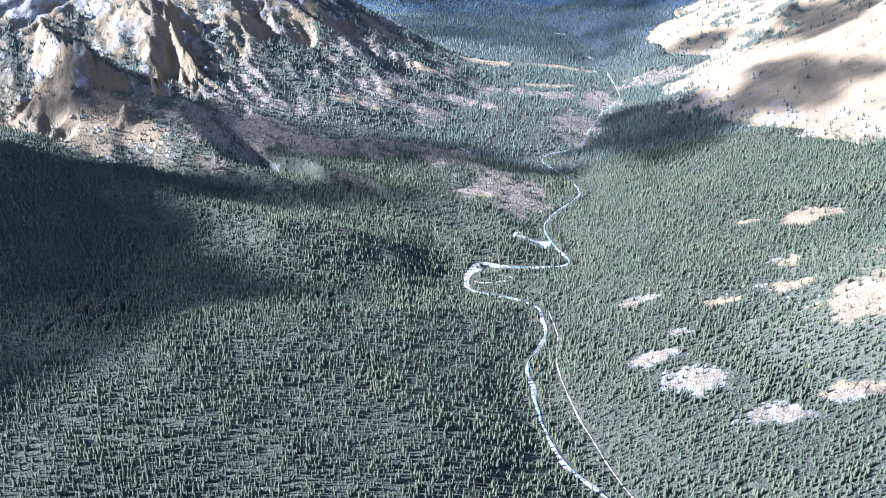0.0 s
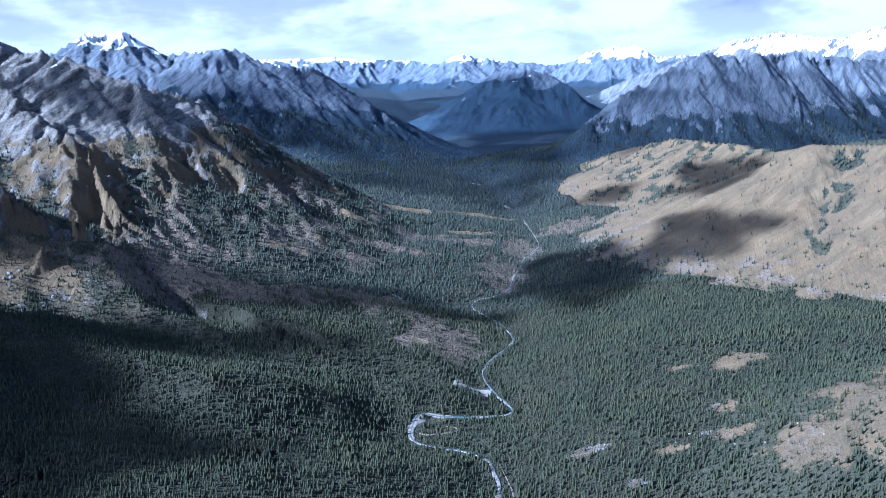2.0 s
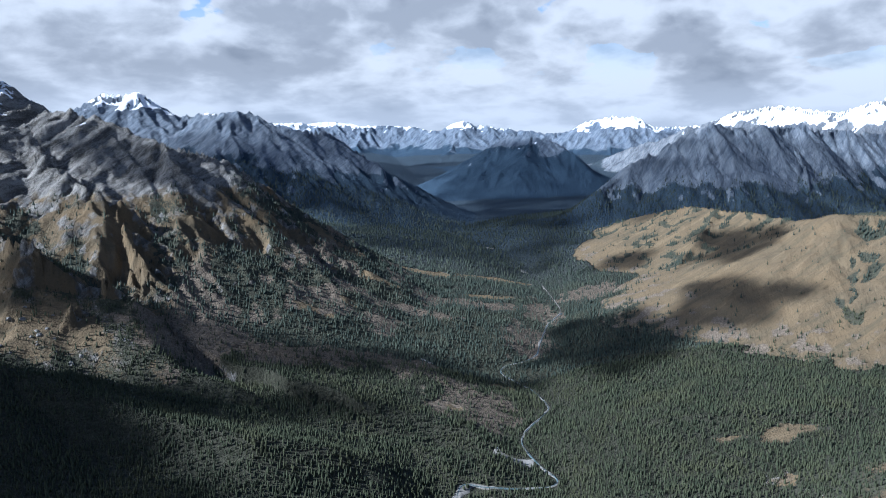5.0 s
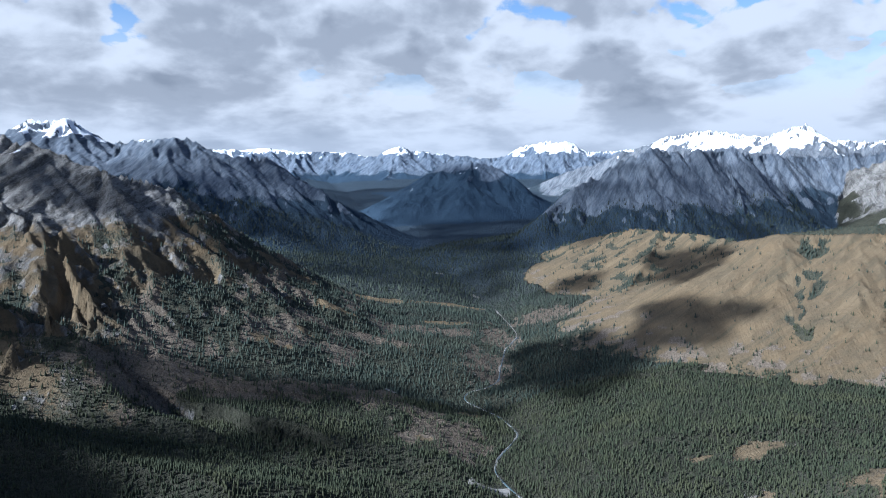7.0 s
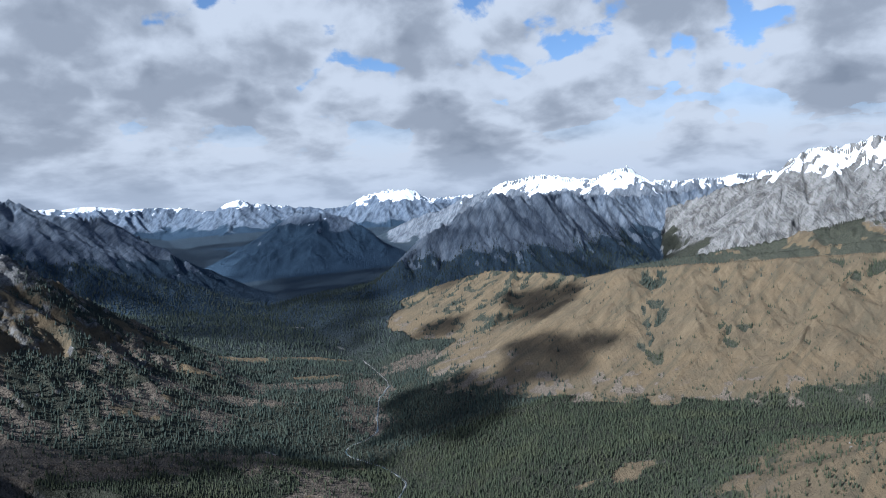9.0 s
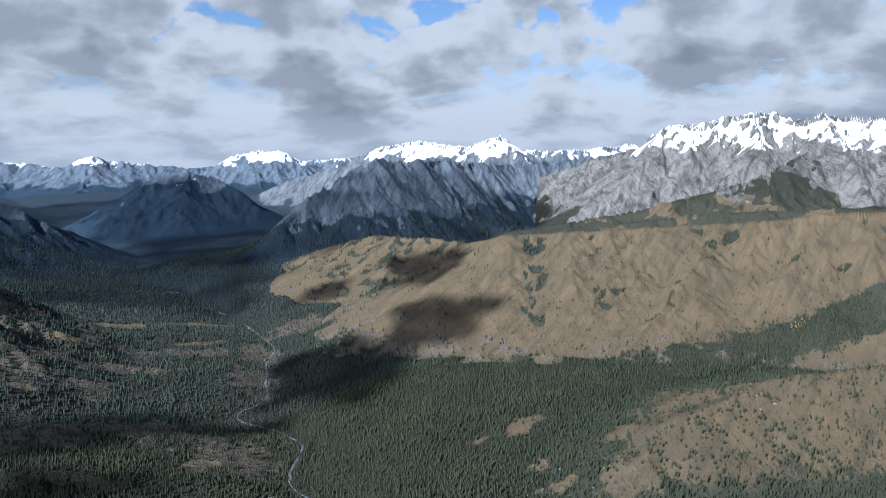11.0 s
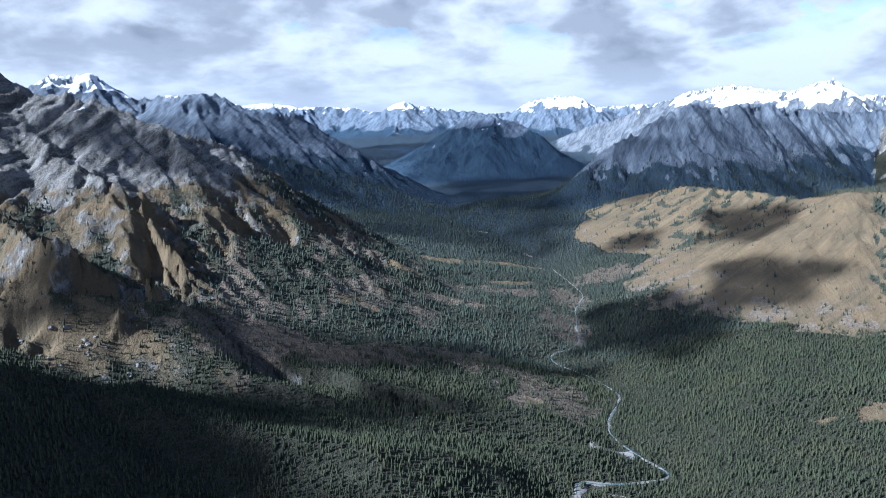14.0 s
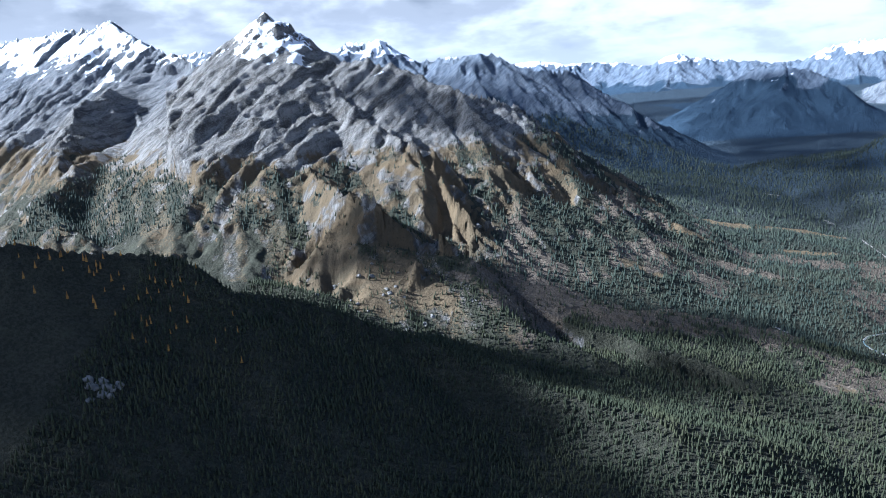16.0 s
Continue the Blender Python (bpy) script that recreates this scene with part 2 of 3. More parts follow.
RIDGES = [
    # name, crest, slope on its left and right, how hollow the flanks are
    ("mountain_west", [(-1300, 1500, 345), (-985, 1366, 360), (-838, 1271, 300), (-650, 1090, 266), (-562, 1012, 327), (-529, 1024, 308), (-488, 985, 272), (-449, 975, 261), (-390, 976, 258), (-320, 976, 232), (-258, 1010, 208), (-169, 1072, 144), (-60, 1120, 52)], 0.72, 0.74, 1.2),
    ("mountain_west", [(-500, 985, 270), (-450, 920, 228), (-412, 880, 206), (-366, 840, 184), (-330, 830, 168), (-303, 775, 126), (-281, 745, 100), (-255, 715, 62)], 0.85, 0.85, 1.15),
    ("mountain_west", [(-470, 830, 165), (-430, 760, 150), (-394, 712, 146), (-362, 700, 147), (-322, 678, 126), (-308, 650, 106), (-290, 638, 80), (-250, 632, 55), (-190, 622, 36)], 0.85, 1.15, 1.1),
    ("mountain_west", [(-320, 976, 230), (-287, 935, 186), (-240, 875, 112), (-185, 815, 48)], 0.8, 0.85, 1.15),
    ("mountain_west", [(-258, 1010, 206), (-190, 950, 120), (-110, 890, 40)], 0.75, 0.8, 1.2),
    ("mountain_west", [(-200, 1045, 172), (-130, 1000, 92), (-55, 965, 32)], 0.7, 0.75, 1.2),
    ("mountain_west", [(-838, 1271, 296), (-850, 1040, 221), (-800, 900, 160)], 0.85, 0.85, 1.15),
    ("mountain_west", [(-650, 1090, 262), (-640, 950, 190), (-610, 800, 130), (-570, 700, 92)], 0.75, 0.8, 1.2),
    ("mountain_north_west", [(-1100, 1900, 330), (-746, 1805, 282), (-663, 1834, 331), (-578, 1859, 331), (-522, 1874, 281), (-383, 1749, 286), (-305, 1761, 287), (-224, 1750, 244), (-166, 1774, 249), (-72, 1806, 193), (9, 1824, 146), (75, 1790, 100)], 0.65, 0.62, 1.2),
    ("mountain_north_west", [(-305, 1761, 285), (-190, 1600, 165), (-90, 1480, 80)], 0.7, 0.7, 1.2),
    ("mountain_north_west", [(-166, 1774, 246), (-80, 1650, 145), (10, 1540, 55)], 0.7, 0.7, 1.2),
    ("mountain_dome", [(135, 3019, 96), (285, 2601, 127), (338, 2339, 201), (388, 2278, 237), (437, 2217, 229), (503, 2200, 218), (538, 2138, 190), (560, 2080, 130)], 0.85, 0.55, 1.15),
    ("mountain_dome", [(437, 2217, 228), (400, 2060, 130), (370, 1930, 62)], 0.6, 0.6, 1.2),
    ("mountain_east", [(360, 1440, 88), (410, 1450, 136), (482, 1482, 184), (572, 1487, 230), (656, 1502, 260), (742, 1512, 254), (865, 1555, 258), (991, 1591, 247), (1139, 1606, 240), (1400, 1560, 260)], 0.9, 0.85, 1.15),
    ("mountain_east", [(656, 1502, 258), (640, 1400, 175), (615, 1310, 105)], 0.85, 0.85, 1.15),
    ("mountain_east", [(865, 1555, 255), (830, 1440, 180), (790, 1340, 112)], 0.85, 0.85, 1.15),
    ("mountain_snow", [(760, 2700, 120), (913, 2500, 210), (1090, 2234, 307), (1194, 2175, 323), (1238, 2088, 311), (1288, 1994, 300), (1365, 1937, 339), (1430, 1885, 288), (1494, 1831, 279), (1750, 1700, 300)], 0.7, 0.75, 1.15),
    ("mountain_white", [(1180, 1560, 200), (1233, 1470, 240), (1310, 1313, 282), (1312, 1232, 327), (1386, 1132, 341), (1429, 1067, 359), (1431, 967, 334), (1459, 916, 351), (1476, 882, 334), (1500, 700, 330), (1560, 400, 310), (1600, 100, 300)], 0.8, 0.8, 1.15),
    ("mountain_white", [(1429, 1067, 356), (1330, 985, 290), (1234, 907, 222), (1120, 820, 140)], 0.85, 0.9, 1.1),
    ("mountain_white", [(1459, 916, 348), (1370, 820, 270), (1280, 730, 200)], 0.85, 0.9, 1.1),
    ("mountain_white", [(1312, 1232, 324), (1200, 1150, 225), (1090, 1090, 140)], 0.85, 0.9, 1.1),
    ("foothill_east", [(820, 1250, 96), (1000, 1120, 130), (1100, 1000, 165), (1230, 900, 215), (1440, 880, 300)], 0.5, 0.5, 1.25),
    ("foothill_east", [(768, 1084, 73), (929, 1064, 120), (1058, 866, 147), (1125, 689, 159), (1250, 450, 185)], 0.5, 0.5, 1.2),
    ("hill_brown", [(380, 1420, 44), (419, 1318, 84), (470, 1210, 116), (500, 1150, 118), (530, 1090, 117), (536, 992, 116), (522, 880, 137), (605, 811, 143), (683, 753, 147), (758, 685, 153), (821, 622, 160), (853, 585, 168), (900, 520, 172), (1000, 380, 185)], 0.5, 0.47, 1.2),
    ("hill_brown", [(500, 1150, 116), (430, 1060, 84), (360, 985, 52), (310, 930, 30)], 0.55, 0.55, 1.15),
    ("hill_brown", [(605, 811, 141), (480, 775, 84), (350, 735, 32)], 0.4, 0.4, 1.1),
    ("hill_brown", [(683, 753, 145), (540, 700, 88), (390, 640, 32)], 0.4, 0.4, 1.1),
    ("hill_brown", [(758, 685, 151), (600, 625, 92), (430, 570, 30)], 0.4, 0.4, 1.1),
    ("hill_brown", [(853, 585, 166), (700, 545, 98), (560, 505, 40)], 0.4, 0.4, 1.1),
    ("hill_near", [(190, 368, 18), (240, 376, 34), (300, 380, 50), (388, 378, 63), (450, 350, 66), (560, 280, 75), (700, 150, 90)], 0.42, 0.4, 1.4),
    ("hill_forest", [(-8, 505, -6), (-73, 500, 22), (-147, 493, 38), (-227, 524, 48), (-320, 554, 72), (-390, 533, 105), (-451, 505, 139), (-524, 455, 159), (-650, 380, 200), (-800, 250, 240)], 0.75, 0.42, 1.4),
    ("range_far", [(-700, 4400, 300), (-458, 4510, 297), (-262, 4522, 307), (-62, 4526, 283), (208, 4517, 280), (357, 4304, 254), (487, 4289, 314), (584, 4275, 289), (745, 4247, 268), (1000, 4189, 239), (1120, 4230, 250)], 0.6, 0.55, 1.25),
    ("range_far", [(487, 4289, 312), (420, 4000, 170), (330, 3800, 110)], 0.6, 0.6, 1.2),
    ("range_far", [(-62, 4526, 280), (-100, 4200, 170), (-60, 3900, 100)], 0.6, 0.6, 1.2),
    ("range_far", [(840, 3850, 150), (1066, 3755, 299), (1201, 3710, 329), (1335, 3661, 315), (1390, 3639, 245), (1560, 3800, 250)], 0.65, 0.6, 1.2),
    ("range_far", [(1201, 3710, 326), (1120, 3500, 200), (1060, 3300, 120)], 0.6, 0.6, 1.2),
    ("range_far", [(1390, 4300, 260), (1732, 4146, 280), (2100, 3900, 300), (2400, 3400, 320)], 0.65, 0.65, 1.2),
]
NAMES = ["valley_floor"] + sorted({r[0] for r in RIDGES})
# how deep water has cut each form, and how craggy it is
CUT = {"valley_floor": (0.3, 0.0), "hill_brown": (0.62, 0.8), "hill_near": (0.3, 1.2), "hill_forest": (0.35, 0.8), "foothill_east": (0.7, 2.0), "mountain_dome": (0.8, 5.0), "range_far": (1.1, 8.0), "mountain_west": (1.0, 7.0), "mountain_white": (1.1, 4.5), "mountain_snow": (0.9, 6.5), "mountain_north_west": (1.2, 5.0), "mountain_east": (1.15, 5.0)}


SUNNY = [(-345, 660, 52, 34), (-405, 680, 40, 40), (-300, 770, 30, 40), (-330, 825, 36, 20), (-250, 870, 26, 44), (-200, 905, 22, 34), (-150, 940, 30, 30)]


def blob(x, y, places, seed):
    """Uneven patches: 1 inside, 0 outside."""
    out = np.zeros(x.shape)
    wob = 0.6 * fbm(x, y, 26, 5, seed, 0.65)
    for cx, cy, rx, ry in places:
        out = np.maximum(out, 1 - step(np.hypot((x - cx) / rx, (y - cy) / ry) + wob, 0.6, 1.15))
    return out


def land(x, y):
    wx = x + 10 * fbm(x, y, 70, 3, 11)
    wy = y + 10 * fbm(x, y, 70, 3, 17)
    base, d_river, side, run = valley(wx, wy)
    top, owner = base + fbm(x, y, 60, 4, 23) * 3.0 * step(d_river, 10, 60) * step(y, 100, 300), np.zeros(x.shape, int)
    for name, pts, left, right, power in RIDGES:
        r = ridge_height(x * 0.6 + wx * 0.4, y * 0.6 + wy * 0.4, base, pts, left, right, power)
        k = 7.0
        owner = np.where(r > top + 1.0, NAMES.index(name), owner)
        g = np.clip(0.5 + 0.5 * (r - top) / k, 0, 1)
        top = top * (1 - g) + r * g + k * g * (1 - g)
    top = base + (top - base) * np.maximum(0.15 + 0.85 * step(d_river, 6, 110), step(y, 1200, 1700))
    gx, gy = falls(x, y, top)
    high = np.clip((top - base) / 60.0, 0.05, 1)
    cut, rough = (np.array([CUT[n][i] for n in NAMES])[owner] for i in (0, 1))
    for field in (cut, rough):
        for _ in range(6):
            field[1:-1, 1:-1] = (field[1:-1, 1:-1] + field[:-2, 1:-1] + field[2:, 1:-1] + field[1:-1, :-2] + field[1:-1, 2:]) / 5
    far = np.maximum(step(y, 1250, 1500), step(x, 850, 1000))
    carved = gullies(x, y, gx, gy, 95.0, 4, 811) * (1 - far) + gullies(x, y, gx, gy, 130.0, 4, 823) * far
    crags = (ridged(x + 8 * fbm(x, y, 50, 2, 60), y, 30, 5, 100, 0.62) - 0.7) * (1 - far) + (ridged(x + 20 * fbm(x, y, 120, 2, 62), y, 110, 5, 104, 0.5) - 0.62) * far
    west = (owner == NAMES.index("mountain_west")) * step(top, 115, 165) * (1 - step(x, -420, -330))
    wave = x * 0.88 - y * 0.47 + 4 * fbm(x, y, 60, 3, 151)
    along = x * 0.47 + y * 0.88
    fins = 13 * (ridged(wave, along * 0.07, 22, 1, 157) - 0.6) + 7 * (ridged(wave, along * 0.12, 10, 2, 163) - 0.62)
    top = top + (carved * cut * (1 - 0.55 * west + 0.9 * blob(x, y, SUNNY, 381)) + rough * crags + fins * west * (0.45 + 0.9 * step(fbm(x, y, 90, 2, 171), -0.5, 0.5))) * high
    dc, _, zc, _ = line_field(wx, wy, CREEK)
    gully = zc + 0.62 * np.maximum(dc - 4, 0)
    top = np.where(dc < 90, np.minimum(top, np.maximum(gully, top - 45)), top)
    return top, owner, carved


def falls(x, y, z):
    """The slope of a field on the fan-shaped grid, along x and along y."""
    zx = np.gradient(z, axis=1) / np.gradient(x, axis=1)
    return zx, (np.gradient(z, axis=0) - zx * np.gradient(x, axis=0)) / np.gradient(y, axis=0)


rows_y = [-420.0]
while rows_y[-1] < 4900:
    at = rows_y[-1]
    rows_y.append(at + (14.0 if at < 120 else 3.6 if at < 560 else 2.1 * max(1.0, at / 900) ** 1.1))
rows_y = np.array(rows_y)
COLS = 1040
X_LEFT = -380 - 0.80 * np.maximum(rows_y, 60)
X_RIGHT = np.minimum(140 + 1.75 * np.maximum(rows_y, 60), 1500 + 0.42 * np.maximum(rows_y, 60))
Y = np.repeat(rows_y[:, None], COLS, 1)
X = X_LEFT[:, None] + (X_RIGHT - X_LEFT)[:, None] * np.linspace(0, 1, COLS)[None, :]
Z, OWNER, CARVED = land(X, Y)

# ---- what covers the land ----
DX, DY = falls(X, Y, Z)
NZ = 1 / np.sqrt(1 + DX**2 + DY**2)


def at_grid(field, x, y):
    """A field of the grid at free places."""
    r = np.clip(np.searchsorted(rows_y, y) - 1, 0, len(rows_y) - 2)
    fy = np.clip((y - rows_y[r]) / (rows_y[r + 1] - rows_y[r]), 0, 1)

    def in_row(k):
        c = np.clip((x - X_LEFT[k]) / (X_RIGHT[k] - X_LEFT[k]) * (COLS - 1), 0, COLS - 1.001)
        i = c.astype(int)
        return field[k, i] * (1 - (c - i)) + field[k, i + 1] * (c - i)

    return in_row(r) * (1 - fy) + in_row(r + 1) * fy


MEADOWS = [(-53, 1151, 36, 9), (8, 1088, 40, 8), (96, 1001, 44, 9), (-53, 925, 34, 7), (-107, 841, 30, 7), (-126, 795, 26, 6), (-1, 632, 14, 7), (63, 709, 14, 10), (-20, 1090, 150, 15), (110, 1100, 70, 10), (-90, 1010, 60, 9), (330, 1200, 40, 40), (246, 520, 30, 12), (205, 526, 13, 7), (150, 405, 14, 5)]
KNOLLS = [(204, 449, 14, 9), (190, 408, 20, 14), (212, 368, 20, 22), (114, 334, 19, 11), (102, 425, 17, 6), (118, 380, 9, 5), (100, 360, 16, 7), (288, 430, 26, 10), (271, 400, 24, 10), (140, 300, 22, 9), (180, 310, 18, 9)]
BURNS = [(28, 650, 42, 55), (-20, 690, 45, 14), (118, 850, 32, 60), (165, 960, 30, 60), (-150, 700, 90, 26), (-60, 720, 60, 18), (-240, 690, 50, 30), (60, 960, 110, 22), (-40, 880, 90, 16), (250, 1010, 60, 30)]


def cover_fields(x, y, z, nz, owner, carved):
    own = {n: (owner == i).astype(float) for i, n in enumerate(NAMES)}
    n1, n2, n3 = fbm(x, y, 90, 4, 301), fbm(x, y, 22, 4, 311), fbm(x, y, 260, 3, 321)
    meadow, knoll, burn = blob(x, y, MEADOWS, 331), blob(x, y, KNOLLS, 341), blob(x, y, BURNS, 351)
    west, brown, near = own["mountain_west"], own["hill_brown"], own["hill_near"]
    rugged = west + own["mountain_north_west"] + own["mountain_dome"] + own["mountain_east"] + own["mountain_white"] + own["mountain_snow"]
    line = 118 + 34 * west + 34 * n1 + 26 * n3 + 55 * own["mountain_north_west"] + 75 * own["mountain_dome"] + 25 * own["mountain_east"]
    stripes = step(fbm((x + 0.6 * y) * 1.0, (y - 0.6 * x) * 0.2, 26, 3, 371) + 0.3 * n2, -0.05, 0.3)
    bare = west * (1 - step(x + 40 * n1, -290, -200))
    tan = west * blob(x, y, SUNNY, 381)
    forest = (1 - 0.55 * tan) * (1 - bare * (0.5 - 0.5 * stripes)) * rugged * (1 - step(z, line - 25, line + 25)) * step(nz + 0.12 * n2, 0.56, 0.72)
    foot = 1 - step(z + 12 * n2 + 10 * n1 + 1.2 * carved, 4, 20)
    deep = np.quantile(carved[brown > 0.5], 0.06)
    clump = step(deep - carved + 1.2 * n2 + 2.5 * n1, 0.0, 1.0) * step(z, 30, 50)
    forest = forest + brown * np.maximum(np.maximum(foot, 0.75 * clump), 0.7 * step(y, 900, 1060) * step(n2 + 0.5 * n1, 0.05, 0.4)) + own["hill_forest"] + own["valley_floor"]
    forest = forest + near * np.clip(0.10 + 0.35 * step(n2, 0.0, 0.5) + (1 - step(z, 10, 34)), 0, 1)
    forest = forest + own["foothill_east"] * step(n1 + 0.6 * n2 - (z - 150) / 160, -0.55, -0.1)
    forest = forest + own["range_far"] * (1 - step(z + 30 * n1, 120, 200))
    dead = np.clip(burn + 0.8 * west * (1 - bare) * step(n1 + 0.5 * n2, -0.1, 0.35) * (1 - step(z, 95, 150)), 0, 1)
    dead = np.maximum(np.maximum(dead, 0.45 * knoll), 0.25 * tan)
    dead = np.maximum(dead, brown * 0.8 * step(n2 + 0.4 * n1, -0.05, 0.35) * (1 - step(z + 16 * n1, 30, 58)))
    open_ground = np.maximum(meadow, 0.85 * knoll)
    gully = line_field(x, y, [(400, 560, 0), (464, 529, 0), (596, 472, 0), (664, 449, 0), (800, 400, 0)])[0]
    forest = np.maximum(forest, 1 - step(gully + 10 * n2, 22, 42))
    forest = np.clip(forest * (1 - open_ground) * (1 - 0.9 * dead), 0, 1)
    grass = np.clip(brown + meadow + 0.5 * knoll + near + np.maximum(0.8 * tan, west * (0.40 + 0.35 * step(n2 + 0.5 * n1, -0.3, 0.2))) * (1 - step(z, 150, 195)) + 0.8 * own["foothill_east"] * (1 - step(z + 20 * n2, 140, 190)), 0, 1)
    snow_line = 268 + 0 * z
    for name, level in (("mountain_snow", 254), ("mountain_white", 262), ("range_far", 263), ("mountain_north_west", 288), ("mountain_dome", 222), ("mountain_east", 320), ("mountain_west", 272)):
        snow_line = snow_line + own[name] * (level - 268)
    snow = step(z + 18 * n2 + 34 * n1, snow_line - 14, snow_line + 30) * step(nz + 0.16 * n2, 0.52, 0.70)
    pale = own["mountain_white"] * 0.5 + 0.35 * own["mountain_snow"] + west * step(z, 130, 190) * 0.5
    # aerial haze painted into the colour of the farther land, by form and distance
    haze_tint = 0.85 * own["mountain_north_west"] + own["mountain_dome"] + 0.8 * own["mountain_east"] + 0.6 * own["mountain_snow"] + own["range_far"] + (own["valley_floor"] + own["mountain_west"]) * 0.7 * step(y, 900, 1500)
    return forest, grass, dead, snow, pale, haze_tint


FOREST, GRASS, DEAD, SNOW, PALE, HAZE_TINT = cover_fields(X, Y, Z, NZ, OWNER, CARVED)


# ---- materials ----
def material(name):
    m = bpy.data.materials.new(name)
    m.use_nodes = True
    return m, Nodes(m.node_tree)


def finish(n, colour, rough, height=None, strength=0.5, distance=1.0, spec=0.25, **more):
    ins = {"Base Color": colour, "Roughness": rough, "Specular IOR Level": spec, **more}
    if height is not None:
        ins["Normal"] = n.add("ShaderNodeBump", {"Height": height, "Strength": strength, "Distance": distance}).outputs[0]
    b = n.add("ShaderNodeBsdfPrincipled", ins)
    n.add("ShaderNodeOutputMaterial", {0: b.outputs[0]})


def land_material():
    m, n = material("mountain_land")
    pos = n.add("ShaderNodeNewGeometry").outputs["Position"]
    attr = {k: n.add("ShaderNodeAttribute", attribute_name=k).outputs["Fac"] for k in ("forest", "grass", "dead", "snow", "pale", "haze_tint")}
    coarse, mid, fine = n.noise(pos, 0.02, 6.0, 0.6), n.noise(pos, 0.10, 8.0, 0.65), n.noise(pos, 0.55, 5.0, 0.7)
    turned = n.add("ShaderNodeMapping", {"Vector": pos, "Rotation": (radians(18), radians(52), radians(-35))}).outputs[0]
    tilt = n.add("ShaderNodeMapping", {"Vector": turned, "Scale": (0.02, 0.02, 0.11)}).outputs[0]
    strata = n.noise(tilt, 1.0, 7.0, 0.68, 0.6)

    def bands(along, across):
        """Noise drawn out along one direction of the plan."""
        u, v = (n.add("ShaderNodeVectorMath", {0: pos, 1: d}, operation="DOT_PRODUCT").outputs["Value"] for d in (along, across))
        return n.noise(n.add("ShaderNodeCombineXYZ", {0: u, 1: v, 2: 0.0}).outputs[0], 1.0, 6.0, 0.65, 0.3)

    bedding = bands((0.012, 0.022, 0.0), (0.26, -0.14, 0.10))
    rock = n.mix(n.smooth(strata, 0.37, 0.63), (0.06, 0.059, 0.057), (0.20, 0.194, 0.183))
    rock = n.mix(n.math("MULTIPLY", n.smooth(bedding, 0.50, 0.60), 0.65), rock, (0.045, 0.045, 0.046))
    rock = n.mix(n.math("MULTIPLY", n.smooth(bedding, 0.46, 0.38), 0.5), rock, (0.26, 0.25, 0.235))
    rock = n.mix(n.math("MULTIPLY", n.smooth(mid, 0.42, 0.7), 0.7), rock, (0.10, 0.088, 0.072))
    rock = n.mix(n.math("MULTIPLY", attr["pale"], n.smooth(n.math("ADD", n.math("MULTIPLY", fine, 0.6), n.math("MULTIPLY", strata, 0.4)), 0.44, 0.60)), rock, (0.32, 0.31, 0.295))
    # farther rock shifts to blue-grey, imitating haze
    rock = n.mix(n.math("MULTIPLY", attr["haze_tint"], 0.9), rock, n.mix(n.smooth(strata, 0.3, 0.7), (0.060, 0.084, 0.122), (0.155, 0.188, 0.238)))
    grass = n.mix(n.smooth(coarse, 0.35, 0.65), (0.115, 0.085, 0.050), (0.090, 0.070, 0.044))
    grass = n.mix(n.smooth(fine, 0.52, 0.72), grass, (0.056, 0.049, 0.032))
    grass = n.mix(n.math("MULTIPLY", n.smooth(mid, 0.55, 0.75), 0.6), grass, (0.130, 0.104, 0.068))
    streak = bands((0.0105, 0.003, 0.0), (-0.027, 0.085, 0.0))
    grass = n.mix(n.math("MULTIPLY", n.smooth(streak, 0.50, 0.64), 0.62), grass, (0.062, 0.054, 0.036))
    grass = n.mix(n.math("MULTIPLY", n.smooth(streak, 0.46, 0.36), 0.5), grass, (0.140, 0.108, 0.066))
    wood = n.mix(n.smooth(fine, 0.38, 0.62), (0.027, 0.029, 0.021), (0.052, 0.052, 0.038))
    wood = n.mix(n.math("MULTIPLY", n.smooth(mid, 0.5, 0.7), 0.5), wood, (0.062, 0.064, 0.042))
    # farther woods take a painted haze blue too
    wood = n.mix(n.math("MULTIPLY", attr["haze_tint"], 0.8), wood, n.mix(n.smooth(fine, 0.38, 0.62), (0.018, 0.038, 0.070), (0.034, 0.064, 0.105)))
    burnt = n.mix(n.smooth(fine, 0.35, 0.65), (0.075, 0.060, 0.046), (0.145, 0.12, 0.092))
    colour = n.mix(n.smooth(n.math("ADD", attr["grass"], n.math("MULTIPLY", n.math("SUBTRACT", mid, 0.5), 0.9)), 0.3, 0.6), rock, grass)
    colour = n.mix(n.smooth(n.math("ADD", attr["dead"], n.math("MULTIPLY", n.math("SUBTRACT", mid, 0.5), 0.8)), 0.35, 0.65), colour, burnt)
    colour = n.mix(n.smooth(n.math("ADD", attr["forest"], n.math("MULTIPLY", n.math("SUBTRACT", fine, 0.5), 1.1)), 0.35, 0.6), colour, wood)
    snow_edge = n.math("ADD", n.math("MULTIPLY", n.math("SUBTRACT", strata, 0.5), 1.15), n.math("MULTIPLY", n.math("SUBTRACT", mid, 0.5), 0.9))
    colour = n.mix(n.smooth(n.math("ADD", attr["snow"], snow_edge), 0.45, 0.62), colour, (0.80, 0.83, 0.88))
    relief = n.math("ADD", n.math("ADD", n.math("MULTIPLY", bedding, -0.6), n.math("MULTIPLY", strata, 0.7)), n.math("ADD", mid, n.math("MULTIPLY", fine, 0.7)))
